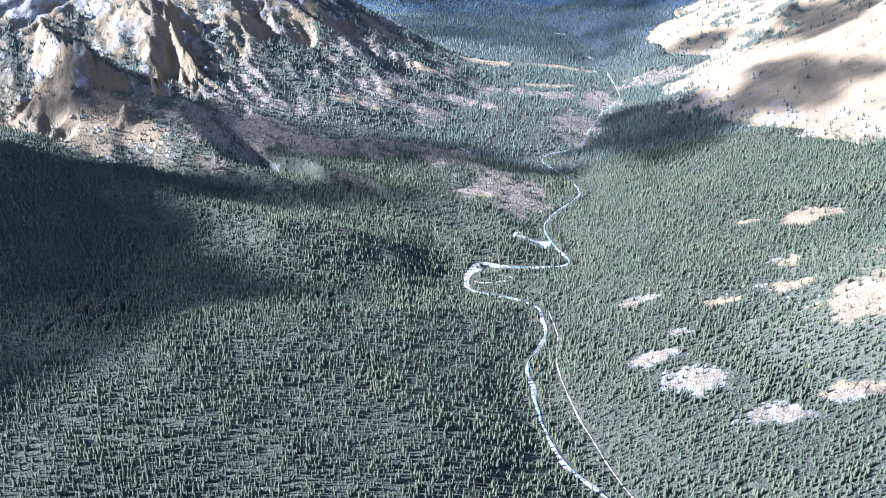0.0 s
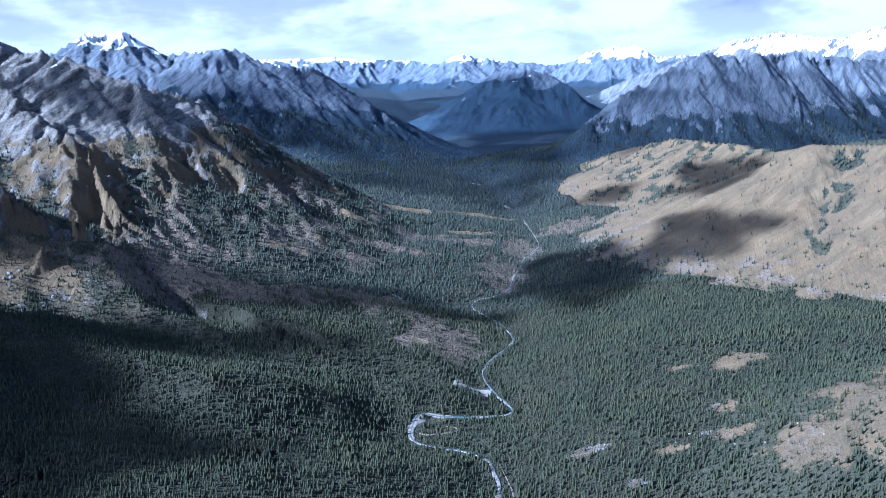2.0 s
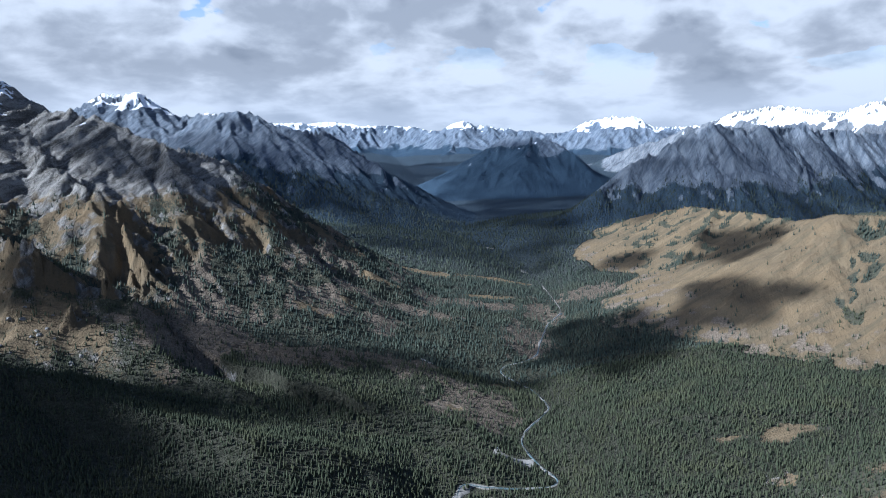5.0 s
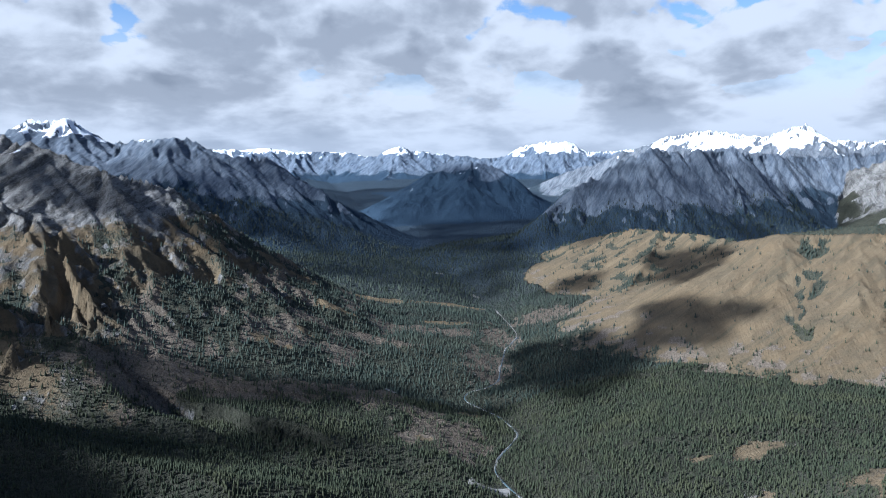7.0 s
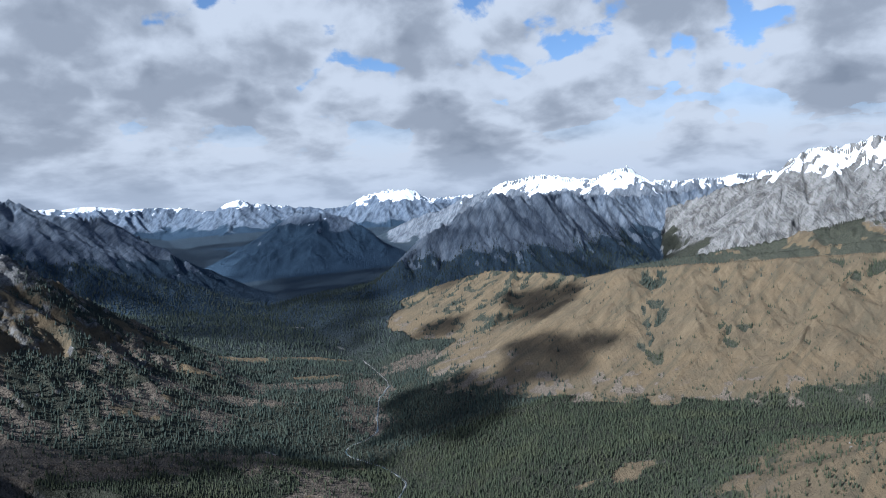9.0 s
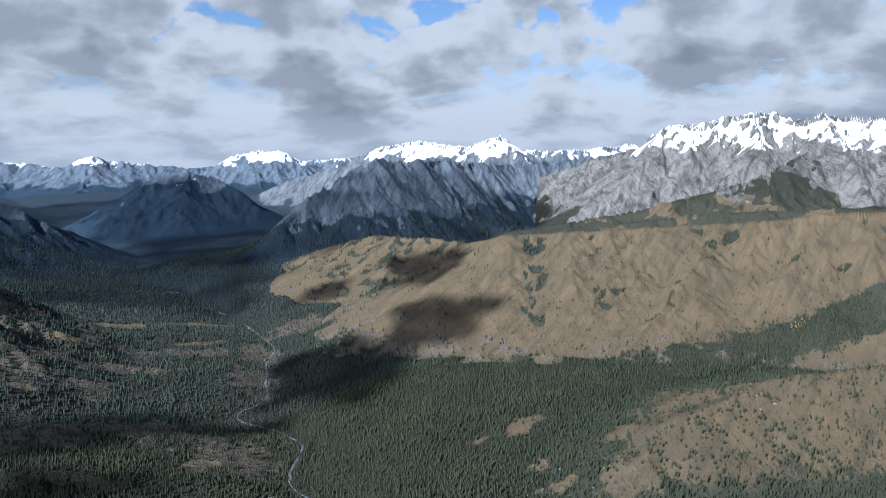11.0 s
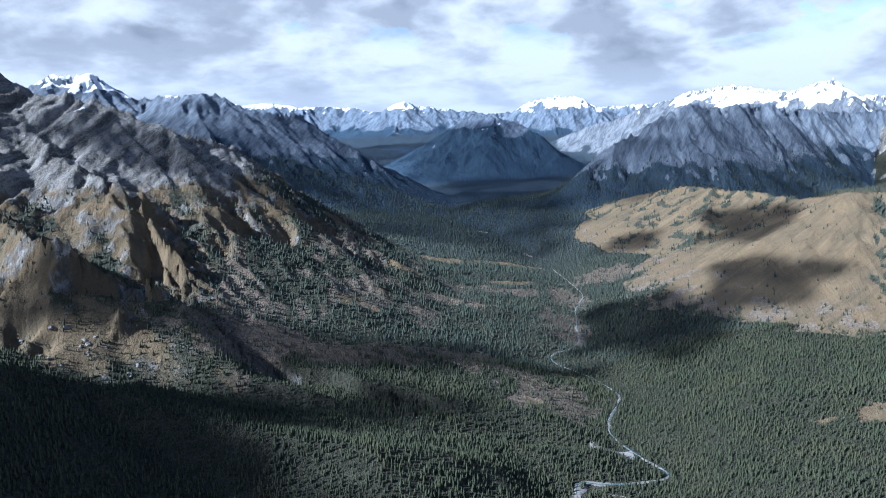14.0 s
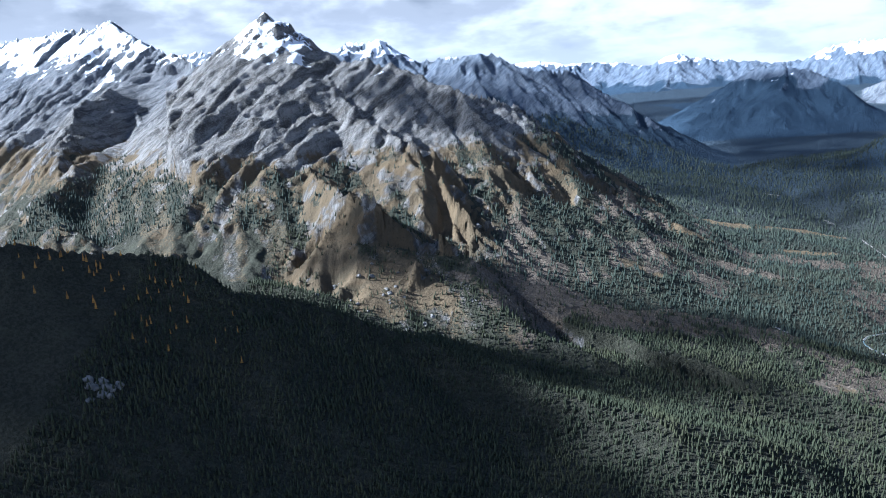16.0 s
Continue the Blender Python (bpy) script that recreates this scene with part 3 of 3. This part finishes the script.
    smoothness = n.math("SUBTRACT", 1.0, n.math("MULTIPLY", attr["grass"], 0.75))
    finish(n, colour, 0.92, n.math("MULTIPLY", relief, smoothness), 0.95, 6.0, 0.1)
    return m


def foliage(name, dark, light, tip):
    m, n = material(name)
    geo = n.add("ShaderNodeNewGeometry")
    r = geo.outputs["Random Per Island"]
    patch = n.noise(geo.outputs["Position"], 0.03, 3.0, 0.5)
    colour = n.mix(r, dark, light)
    colour = n.mix(n.math("MULTIPLY", n.smooth(patch, 0.45, 0.7), 0.5), colour, tip)
    grain = n.noise(geo.outputs["Position"], 2.2, 3.0, 0.7)
    colour = n.mix(n.math("MULTIPLY", n.smooth(grain, 0.4, 0.7), 0.35), colour, dark)
    finish(n, colour, 0.85, grain, 0.6, 0.4, 0.1)
    return m


def rough_material(name, a, b, scale, rough=0.9, bump=0.4):
    m, n = material(name)
    pos = n.add("ShaderNodeNewGeometry").outputs["Position"]
    one, two = n.noise(pos, scale, 7.0, 0.65), n.noise(pos, scale * 0.12, 4.0, 0.5)
    colour = n.mix(n.smooth(n.math("ADD", n.math("MULTIPLY", one, 0.6), n.math("MULTIPLY", two, 0.4)), 0.38, 0.62), a, b)
    finish(n, colour, rough, one, bump, 0.5, 0.2)
    return m


LAND = land_material()
NEEDLES = foliage("conifer_needles", (0.022, 0.028, 0.018), (0.041, 0.048, 0.028), (0.053, 0.054, 0.028))
# needles of the farther stands, coloured a little bluer to imitate haze
HAZE_NEEDLES = foliage("haze_tinted_needles", (0.020, 0.028, 0.024), (0.040, 0.050, 0.038), (0.048, 0.052, 0.034))
LARCH = foliage("larch_needles", (0.20, 0.10, 0.025), (0.30, 0.17, 0.05), (0.24, 0.15, 0.04))
SNAG = foliage("dead_wood", (0.05, 0.043, 0.035), (0.10, 0.087, 0.07), (0.075, 0.062, 0.05))
BARK = rough_material("bark", (0.06, 0.045, 0.035), (0.13, 0.10, 0.08), 3.0)
GRAVEL = rough_material("river_gravel", (0.085, 0.08, 0.072), (0.19, 0.182, 0.168), 0.5)
DIRT = rough_material("track_dirt", (0.10, 0.088, 0.068), (0.17, 0.15, 0.12), 0.4)


def cloud_material(name, least):
    """White vapour, thin in places, through which part of the sun comes."""
    m, n = material(name)
    pos = n.add("ShaderNodeNewGeometry").outputs["Position"]
    thick = n.smooth(n.noise(pos, 0.018, 5.0, 0.6), 0.30, 0.62)
    white = n.add("ShaderNodeBsdfDiffuse", {"Color": (0.88, 0.88, 0.90, 1)})
    gap = n.add("ShaderNodeBsdfTransparent")
    both = n.add("ShaderNodeMixShader", {0: n.math("ADD", n.math("MULTIPLY", thick, 0.40), least), 1: gap.outputs[0], 2: white.outputs[0]})
    n.add("ShaderNodeOutputMaterial", {0: both.outputs[0]})
    return m


# the second lets more sun past, lifting the far valley as haze would
CLOUD, VEIL = cloud_material("cloud_vapour", 0.32), cloud_material("thin_cloud_vapour", 0.08)


def water_material():
    m, n = material("stream_water")
    pos = n.add("ShaderNodeNewGeometry").outputs["Position"]
    ripple = n.noise(pos, 1.4, 4.0, 0.6)
    finish(n, n.mix(n.smooth(ripple, 0.5, 0.75), (0.05, 0.075, 0.08), (0.20, 0.24, 0.24)), 0.18, ripple, 0.25, 0.2, 0.5)
    return m


WATER = water_material()


# ---- the land, mountain by mountain ----
def quick_mesh(name, verts, faces, mat, smooth=False):
    """A mesh from arrays; all faces have the same number of corners."""
    me = bpy.data.meshes.new(name)
    k = faces.shape[1]
    me.vertices.add(len(verts)), me.loops.add(faces.size), me.polygons.add(len(faces))
    me.vertices.foreach_set("co", np.ascontiguousarray(verts, np.float32).ravel())
    me.loops.foreach_set("vertex_index", np.ascontiguousarray(faces, np.int32).ravel())
    me.polygons.foreach_set("loop_start", np.arange(0, faces.size, k, dtype=np.int32))
    me.polygons.foreach_set("use_smooth", np.full(len(faces), smooth))
    me.materials.append(mat)
    me.update(calc_edges=True)
    return me


GRID = np.stack([X, Y, Z], -1).reshape(-1, 3)
R, C = X.shape
corner = np.arange(R - 1)[:, None] * C + np.arange(C - 1)[None, :]
QUADS = np.stack([corner, corner + 1, corner + C + 1, corner + C], -1).reshape(-1, 4)
Q_OWNER = OWNER[:-1, :-1].reshape(-1)
LABELS = {
    "valley_floor": "forested valley floor with a winding stream",
    "mountain_west": "ribbed grey limestone mountain with snow-dusted summit",
    "mountain_north_west": "dark rocky mountain ridge with small snow peaks",
    "mountain_dome": "blunt dark forested mountain closing the valley",
    "mountain_east": "steep grey rock mountain above dark forest",
    "mountain_snow": "jagged snow-covered mountain range behind the valley",
    "mountain_white": "pale limestone mountain with snow along its crest",
    "foothill_east": "lower hills with patches of dark conifers",
    "hill_brown": "smooth brown autumn grass hillside with tree clumps",
    "hill_near": "grey-brown stony hillside with scattered trees",
    "hill_forest": "dark forested spur sloping to the stream",
    "range_far": "distant hazy blue mountain range with snow",
}
for i, name in enumerate(NAMES):
    faces = QUADS[Q_OWNER == i]
    used, index = np.unique(faces, return_inverse=True)
    me = quick_mesh(name, GRID[used], index.reshape(-1, 4), LAND, True)
    for key, field in (("forest", FOREST), ("grass", GRASS), ("dead", DEAD), ("snow", SNOW), ("pale", PALE), ("haze_tint", HAZE_TINT)):
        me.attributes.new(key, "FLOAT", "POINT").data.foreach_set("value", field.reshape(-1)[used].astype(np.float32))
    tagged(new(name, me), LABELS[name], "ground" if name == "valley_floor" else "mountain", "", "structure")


# ---- streams and tracks ----
def ribbon(name, pts, width, lift, mat, seed, label, category, kind="structure"):
    """A bed of uneven width laid on the land along a line."""
    line = np.array(pts, float)
    for _ in range(3):
        cut = np.empty((2 * len(line) - 2, 2))
        cut[0::2], cut[1::2] = line[:-1] * 0.75 + line[1:] * 0.25, line[:-1] * 0.25 + line[1:] * 0.75
        line = np.vstack([line[:1], cut, line[-1:]])
    run = np.concatenate([[0], np.cumsum(np.hypot(*np.diff(line, axis=0).T))])
    even = np.arange(0, run[-1], 1.5)
    line = np.stack([np.interp(even, run, line[:, 0]), np.interp(even, run, line[:, 1])], -1)
    t = np.gradient(line, axis=0)
    t = t / np.maximum(np.hypot(t[:, 0], t[:, 1]), 1e-6)[:, None]
    side = np.stack([-t[:, 1], t[:, 0]], -1)
    wide_l = width * (1 + 2.2 * fbm(even, even * 0, 22, 4, seed))
    wide_r = width * (1 + 2.2 * fbm(even, even * 0 + 50, 22, 4, seed + 9))
    wide_l, wide_r = np.maximum(wide_l, width * 0.12), np.maximum(wide_r, width * 0.12)
    k = 7
    f = np.linspace(-1, 1, k)
    off = np.where(f[None, :] < 0, f[None, :] * wide_l[:, None], f[None, :] * wide_r[:, None])
    p = line[:, None, :] + side[:, None, :] * off[..., None]
    x, y = p[..., 0].ravel(), p[..., 1].ravel()
    z = at_grid(Z, x, y) + lift - 0.5 * (np.abs(np.tile(f, len(line))) > 0.99)
    verts = np.stack([x, y, z], -1)
    c = np.arange(len(line) - 1)[:, None] * k + np.arange(k - 1)[None, :]
    faces = np.stack([c, c + 1, c + k + 1, c + k], -1).reshape(-1, 4)
    return tagged(new(name, quick_mesh(name, verts, faces[:, ::-1], mat, True)), label, category, "", kind)


STREAM = [(70, 200), (66, 255), (49, 277), (40, 290), (31, 316), (29, 350), (26, 379), (36, 396), (44, 413), (42, 432), (39, 450), (25, 461), (12, 468), (-10, 478), (-9, 500), (-1, 517), (16, 511), (43, 512), (65, 512), (73, 522), (65, 539), (61, 556), (57, 583), (61, 601), (73, 619), (92, 643), (100, 657), (96, 698), (83, 729), (70, 758), (81, 780), (107, 788), (124, 807), (132, 834), (147, 874), (163, 917), (194, 957), (198, 1010), (199, 1095), (196, 1151), (199, 1190), (215, 1260), (235, 1330)]
SIDE_CREEK = [(61, 556), (42, 558), (22, 563), (5, 564), (-18, 567), (-40, 566), (-66, 572)]
ribbon("stream_bed", STREAM[:-4], 1.0, 0.35, GRAVEL, 401, "pale gravel bed of a winding mountain stream", "stream bed")
ribbon("stream_water", STREAM[:-6], 0.4, 0.5, WATER, 407, "narrow shallow stream running over pale gravel", "stream")
ribbon("creek_bed", SIDE_CREEK, 0.9, 0.40, GRAVEL, 411, "dry white gravel bed of a side creek", "stream bed")
ribbon("gravel_bar", [(60, 553), (48, 556), (38, 558), (28, 562)], 6.5, 0.45, GRAVEL, 417, "wide white gravel bar where the creek joins", "gravel bar")
ribbon("gravel_bar", [(-8, 484), (-7, 500), (0, 514), (10, 513)], 2.6, 0.45, GRAVEL, 421, "pale gravel bar in the bend of the stream", "gravel bar")
# first and last are gravel; the middle three imitate glints on the far river
for bar, wide in (([(-14, 742), (-8, 737), (-3, 730)], 1.6), ([(192, 1160), (188, 1172), (187, 1186)], 2.4), ([(168, 1338), (162, 1350), (150, 1356)], 2.2), ([(126, 1446), (121, 1454)], 2.4), ([(538, 473), (545, 475)], 1.6)):
    ribbon("gravel_bar", bar, wide, 0.6, GRAVEL, 423, "small pale patch, bare gravel and painted river glints, among conifers", "gravel bar")
ribbon("track", [(80, 230), (60, 290), (47, 340), (44, 380), (50, 405), (47, 440)], 0.32, 0.40, DIRT, 431, "narrow pale dirt track beside the stream", "track")
ribbon("track", [(12, 503), (30, 495), (10, 488), (-4, 492)], 0.7, 0.42, DIRT, 433, "narrow pale dirt track beside the stream", "track")


# ---- trees ----
def stream_gap(x, y):
    d = np.full(x.shape, 1e9)
    for pts, wide in ((STREAM, 2.0), (SIDE_CREEK, 1.8), ([(60, 553), (28, 562)], 6.5), ([(-8, 484), (-7, 500), (10, 513)], 3.2), ([(80, 230), (60, 290), (47, 340), (44, 380), (50, 405), (47, 440)], 1.3)):
        line = line_field(x, y, [(*p, 0) for p in pts])[0]
        d = np.minimum(d, line - wide)
    return d


def scatter(x0, x1, y0, y1, gap, seed):
    rng = np.random.RandomState(seed)
    gx, gy = np.meshgrid(np.arange(x0, x1, gap), np.arange(y0, y1, gap))
    x = (gx + rng.uniform(-0.55, 0.55, gx.shape) * gap).ravel()
    y = (gy + rng.uniform(-0.55, 0.55, gy.shape) * gap).ravel()
    keep = (x > -330 - 0.62 * y) & (x < 200 + 1.15 * y)
    x, y = x[keep], y[keep]
    return x, y, at_grid(Z, x, y), rng


SPIRE = [(0.10, 0.165), (0.45, 0.115)]
CONE = [(0.04, 0.20)]
POLE = [(0.0, 0.055)]


def forest_mesh(name, x, y, z, height, rng, rings, sides, mat):
    """Many small conifers in one mesh: stacked rings of branches and a tip."""
    n = len(x)
    turn = rng.uniform(0, 6.28, n)
    lean = rng.normal(0, 0.03, (n, 2))
    fat = rng.uniform(0.8, 1.25, n)
    parts = []
    for k, (zr, rr) in enumerate(rings):
        for s in range(sides):
            a = turn + 6.2832 * (s + 0.5 * k) / sides
            r = rr * height * fat * rng.uniform(0.8, 1.2, n)
            parts.append(np.stack([x + np.cos(a) * r, y + np.sin(a) * r, z + height * (zr + rng.uniform(-0.03, 0.03, n))], -1))
    parts.append(np.stack([x + lean[:, 0] * height, y + lean[:, 1] * height, z + height], -1))
    v = np.stack(parts, 1)
    per = v.shape[1]
    tri = []
    for k in range(len(rings) - 1):
        for s in range(sides):
            a, b, c, d = k * sides + s, k * sides + (s + 1) % sides, (k + 1) * sides + s, (k + 1) * sides + (s + 1) % sides
            tri += [(a, b, c), (b, d, c)]
    last = (len(rings) - 1) * sides
    tri += [(last + s, last + (s + 1) % sides, per - 1) for s in range(sides)]
    faces = (np.arange(n)[:, None, None] * per + np.array(tri)[None]).reshape(-1, 3)
    return new(name, quick_mesh(name, v.reshape(-1, 3), faces, mat, True))


def plant(x0, x1, y0, y1, gap, seed, rings, sides, tall, needles, label):
    x, y, z, rng = scatter(x0, x1, y0, y1, gap, seed)
    f, dead = at_grid(FOREST, x, y), at_grid(DEAD, x, y)
    free = stream_gap(x, y) > 0
    thin = 0.92 + 0.6 * fbm(x, y, 16, 3, 501)
    green = free & (rng.rand(len(x)) < f * thin + 0.015 * (z < 150) + 0.10 * (dead > 0.5))
    h = tall * (1 + 0.22 * fbm(x, y, 45, 2, 511)) * rng.uniform(0.5, 1.5, len(x))
    bunch = forest_mesh("conifer_forest", x[green], y[green], z[green] - 0.1, h[green], rng, rings, sides, needles)
    tagged(bunch, label, "forest", "", "stuff")
    grey = free & ~green & (rng.rand(len(x)) < 0.30 * dead)
    if grey.sum() > 50:
        bare = forest_mesh("dead_forest", x[grey], y[grey], z[grey] - 0.1, h[grey] * 0.95, rng, POLE, 3, SNAG)
        tagged(bare, "grey burnt forest of bare standing trunks", "dead forest", "", "stuff")


for stand in (
    (-460, 780, 170, 720, 2.3, 601, SPIRE, 4, 3.5, NEEDLES, "dense dark green conifer forest on the near valley floor"),
    (-760, 900, 720, 1120, 3.4, 603, CONE, 4, 4.2, HAZE_NEEDLES, "dense conifer forest farther up the valley"),
    (-700, 1000, 1120, 1600, 5.5, 605, CONE, 3, 5.2, HAZE_NEEDLES, "dark conifer forest at the far valley end"),
):
    plant(*stand)

# ---- unseen clouds, added to shade the land ----
def cloud(x, y, z, rx, ry, seed):
    """A flat-bottomed heap cloud out of view, added so that its shadow falls on the place given."""
    far = 1100.0 if y < 1200 else 1750.0
    cx, cy, cz = Vector((x, y, z)) + SUN_DIR * far
    k = 56
    a, r = np.meshgrid(np.linspace(0, 2 * np.pi, k, endpoint=False), np.linspace(0, 1, 14))
    wob = 1 + 0.55 * fbm(np.cos(a) * 2 + seed, np.sin(a) * 2 + seed, 1.3, 4, 700 + seed)
    px, py = cx + np.cos(a) * r * rx * wob, cy + np.sin(a) * r * ry * wob
    dome = np.sqrt(np.clip(1 - r * r, 0, 1))
    top = cz + dome * min(rx, ry) * (0.45 + 0.35 * fbm(px, py, rx * 0.5, 4, 720 + seed))
    low = cz - dome * min(rx, ry) * 0.08
    v = np.concatenate([np.stack([px, py, top], -1).reshape(-1, 3), np.stack([px, py, low], -1).reshape(-1, 3)])
    i, j = np.meshgrid(np.arange(13), np.arange(k), indexing="ij")
    q = np.stack([i * k + j, (i + 1) * k + j, (i + 1) * k + (j + 1) % k, i * k + (j + 1) % k], -1).reshape(-1, 4)
    ob = new("cloud", quick_mesh("cloud", v, np.concatenate([q, q[:, ::-1] + 14 * k]), CLOUD if y < 1200 else VEIL, True))
    return tagged(ob, "white flat-bottomed heap cloud out of view, added to shade the land", "cloud", "broken cloud cover")


for i, spot in enumerate([(355, 805, 40, 90, 58), (190, 790, 5, 115, 85), (455, 985, 80, 85, 95), (320, 1100, 45, 60, 30), (110, 1540, 30, 260, 330), (420, 2080, 80, 280, 260), (540, 1420, 110, 260, 190), (920, 1450, 150, 150, 100), (200, 2750, 80, 420, 420), (390, 1720, 40, 220, 200), (-170, 695, 60, 150, 42), (-330, 560, 70, 110, 40), (-220, 605, 40, 125, 34), (-430, 390, 90, 165, 95), (-450, 445, 110, 165, 90), (-300, 945, 178, 70, 38), (-420, 1560, 150, 200, 160)]):
    cloud(*spot, i)


# ---- single trees beside the stream ----
def part(name, verts, faces, mat, parent, label=""):
    ob = new(name, quick_mesh(name, np.array(verts, float), np.array(faces), mat))
    ob.parent = parent
    if label:
        ob["label"] = label
    return ob


def cone_rings(rings, sides, rng, tip):
    """Stacked skirts of branches that narrow to a tip."""
    v, f = [], []
    for k, (z, r, zt, rt) in enumerate(rings):
        start = len(v)
        for j, (zz, rr) in enumerate(((z, r), (zt, rt))):
            for s in range(sides):
                a = 6.2832 * (s + 0.5 * (k % 2)) / sides
                w_ = rr * (rng.uniform(0.75, 1.2) if j == 0 else 1.0)
                v.append((math.cos(a) * w_, math.sin(a) * w_, zz + (rng.uniform(-0.08, 0.05) if j == 0 else 0)))
        for s in range(sides):
            a, b = start + s, start + (s + 1) % sides
            f += [(a, b, a + sides), (b, b + sides, a + sides)]
    top = len(v)
    v.append((0, 0, tip))
    f += [(top - sides + s, top - sides + (s + 1) % sides, top) for s in range(sides)]
    return v, f


def lone_tree(kind, needles, label, category, group, seed, fat=1.0):
    """A conifer 4.5 m high: trunk and tiered crown."""
    rng = random.Random(seed)
    base = tagged(new(kind), label, category, group)
    tv, tf = cone_rings([(-0.4, 0.11, 1.2, 0.08)], 5, rng, 3.2)
    part("trunk", tv, tf, BARK, base)
    tiers = []
    for k in range(5):
        z = 0.55 + 0.75 * k
        r = 0.80 * fat * (1 - k / 5.6)
        tiers.append((z, r, z + 0.85, r * 0.42))
    cv, cf = cone_rings(tiers, 7, rng, 4.6)
    part("crown", cv, cf, needles, base)
    return base


def set_out(ob, places, rng, tall=(0.7, 1.3)):
    first = True
    for x, y in places:
        z = float(at_grid(Z, np.array([x]), np.array([y]))[0])
        s = rng.uniform(*tall)
        m = pose(x, y, z, 0, 0, rng.uniform(0, 360)) @ Matrix.Diagonal((s, s, s * rng.uniform(0.9, 1.15), 1))
        if first:
            ob.matrix_basis, first = m, False
        else:
            made = copy_thing(ob, m)
            made.scale = (s, s, s)


pick = random.Random(77)
BANK = []
for i in range(len(STREAM) - 14):
    (xa, ya), (xb, yb) = STREAM[i], STREAM[i + 1]
    if ya < 230:
        continue
    for k in range(8):
        f, side = pick.random(), pick.choice((-1, 1)) * pick.uniform(2.6, 6.0)
        n = math.hypot(xb - xa, yb - ya)
        BANK.append((xa + f * (xb - xa) - side * (yb - ya) / n, ya + f * (yb - ya) + side * (xb - xa) / n))
spare = stream_gap(np.array([p[0] for p in BANK]), np.array([p[1] for p in BANK]))
BANK = [p for p, d in zip(BANK, spare) if d > 0.3]
set_out(lone_tree("conifer", NEEDLES, "dark green conifer standing beside the gravel stream", "tree", "conifers along the stream", 5), BANK[:230], pick)
HILL = [(x, y) for x, y in ((pick.uniform(400, 760), pick.uniform(520, 860)) for _ in range(900)) if 30 < float(at_grid(Z, np.array([x]), np.array([y]))[0]) < 140][:240]
set_out(lone_tree("hill_conifer", NEEDLES, "small dark conifer alone on brown grass", "tree", "scattered conifers on the hillside", 9, 1.15), HILL, pick, (0.5, 1.0))
LARCHES = [(-500 + pick.gauss(0, 45), 476 + pick.gauss(0, 18)) for _ in range(110)]
set_out(lone_tree("larch", LARCH, "orange autumn larch on the dark forested spur", "tree", "autumn larches on the spur", 13), LARCHES, pick, (0.7, 1.2))
ASPENS = [(625 + pick.gauss(0, 7), 483 + pick.gauss(0, 3)) for _ in range(14)]
set_out(lone_tree("aspen", LARCH, "yellow autumn tree at the foot of the brown hill", "tree", "yellow autumn trees", 17, 1.4), ASPENS, pick, (0.5, 0.9))


# ---- rock outcrops ----
def boulder(kind, size, seed, label, group):
    bm = bmesh.new()
    bmesh.ops.create_icosphere(bm, subdivisions=2, radius=1.0)
    for v in bm.verts:
        d = 1 + 0.45 * noise.noise(v.co * 1.3 + Vector((seed, 0, 0))) + 0.2 * noise.noise(v.co * 3.1)
        v.co = Vector((v.co.x * d * size, v.co.y * d * size * 0.8, v.co.z * d * size * 0.7))
    me = bpy.data.meshes.new(kind)
    bm.to_mesh(me)
    bm.free()
    me.materials.append(OUTCROP)
    return tagged(new(kind, me), label, "rock", group)


OUTCROP = rough_material("outcrop_limestone", (0.09, 0.087, 0.082), (0.19, 0.182, 0.17), 0.35, 0.9, 0.8)
for k, (cx, cy, sx, sy, count, size, label) in enumerate([
    (-345, 645, 30, 16, 22, 2.2, "pale limestone outcrop at the foot of the mountain"),
    (205, 400, 22, 26, 24, 0.9, "grey boulder on a bare stony knoll"),
    (420, 380, 70, 14, 34, 1.1, "grey boulder on the stony hillside"),
    (-442, 405, 7, 5, 12, 2.6, "grey rock outcrop among dark conifers"),
]):
    stone = boulder("outcrop" if size > 2 else "boulder", size, 3.7 * k, label, label.split(" on")[0].split(" at")[0].split(" among")[0] + "s")
    for j in range(count):
        x, y = cx + pick.gauss(0, sx), cy + pick.gauss(0, sy)
        z = float(at_grid(Z, np.array([x]), np.array([y]))[0])
        s = pick.uniform(0.5, 1.4)
        m = pose(x, y, z - 0.25 * size, pick.uniform(-15, 15), pick.uniform(-15, 15), pick.uniform(0, 360))
        if j == 0:
            stone.matrix_basis = m
        else:
            copy_thing(stone, m).scale = (s, s * pick.uniform(0.8, 1.2), s)
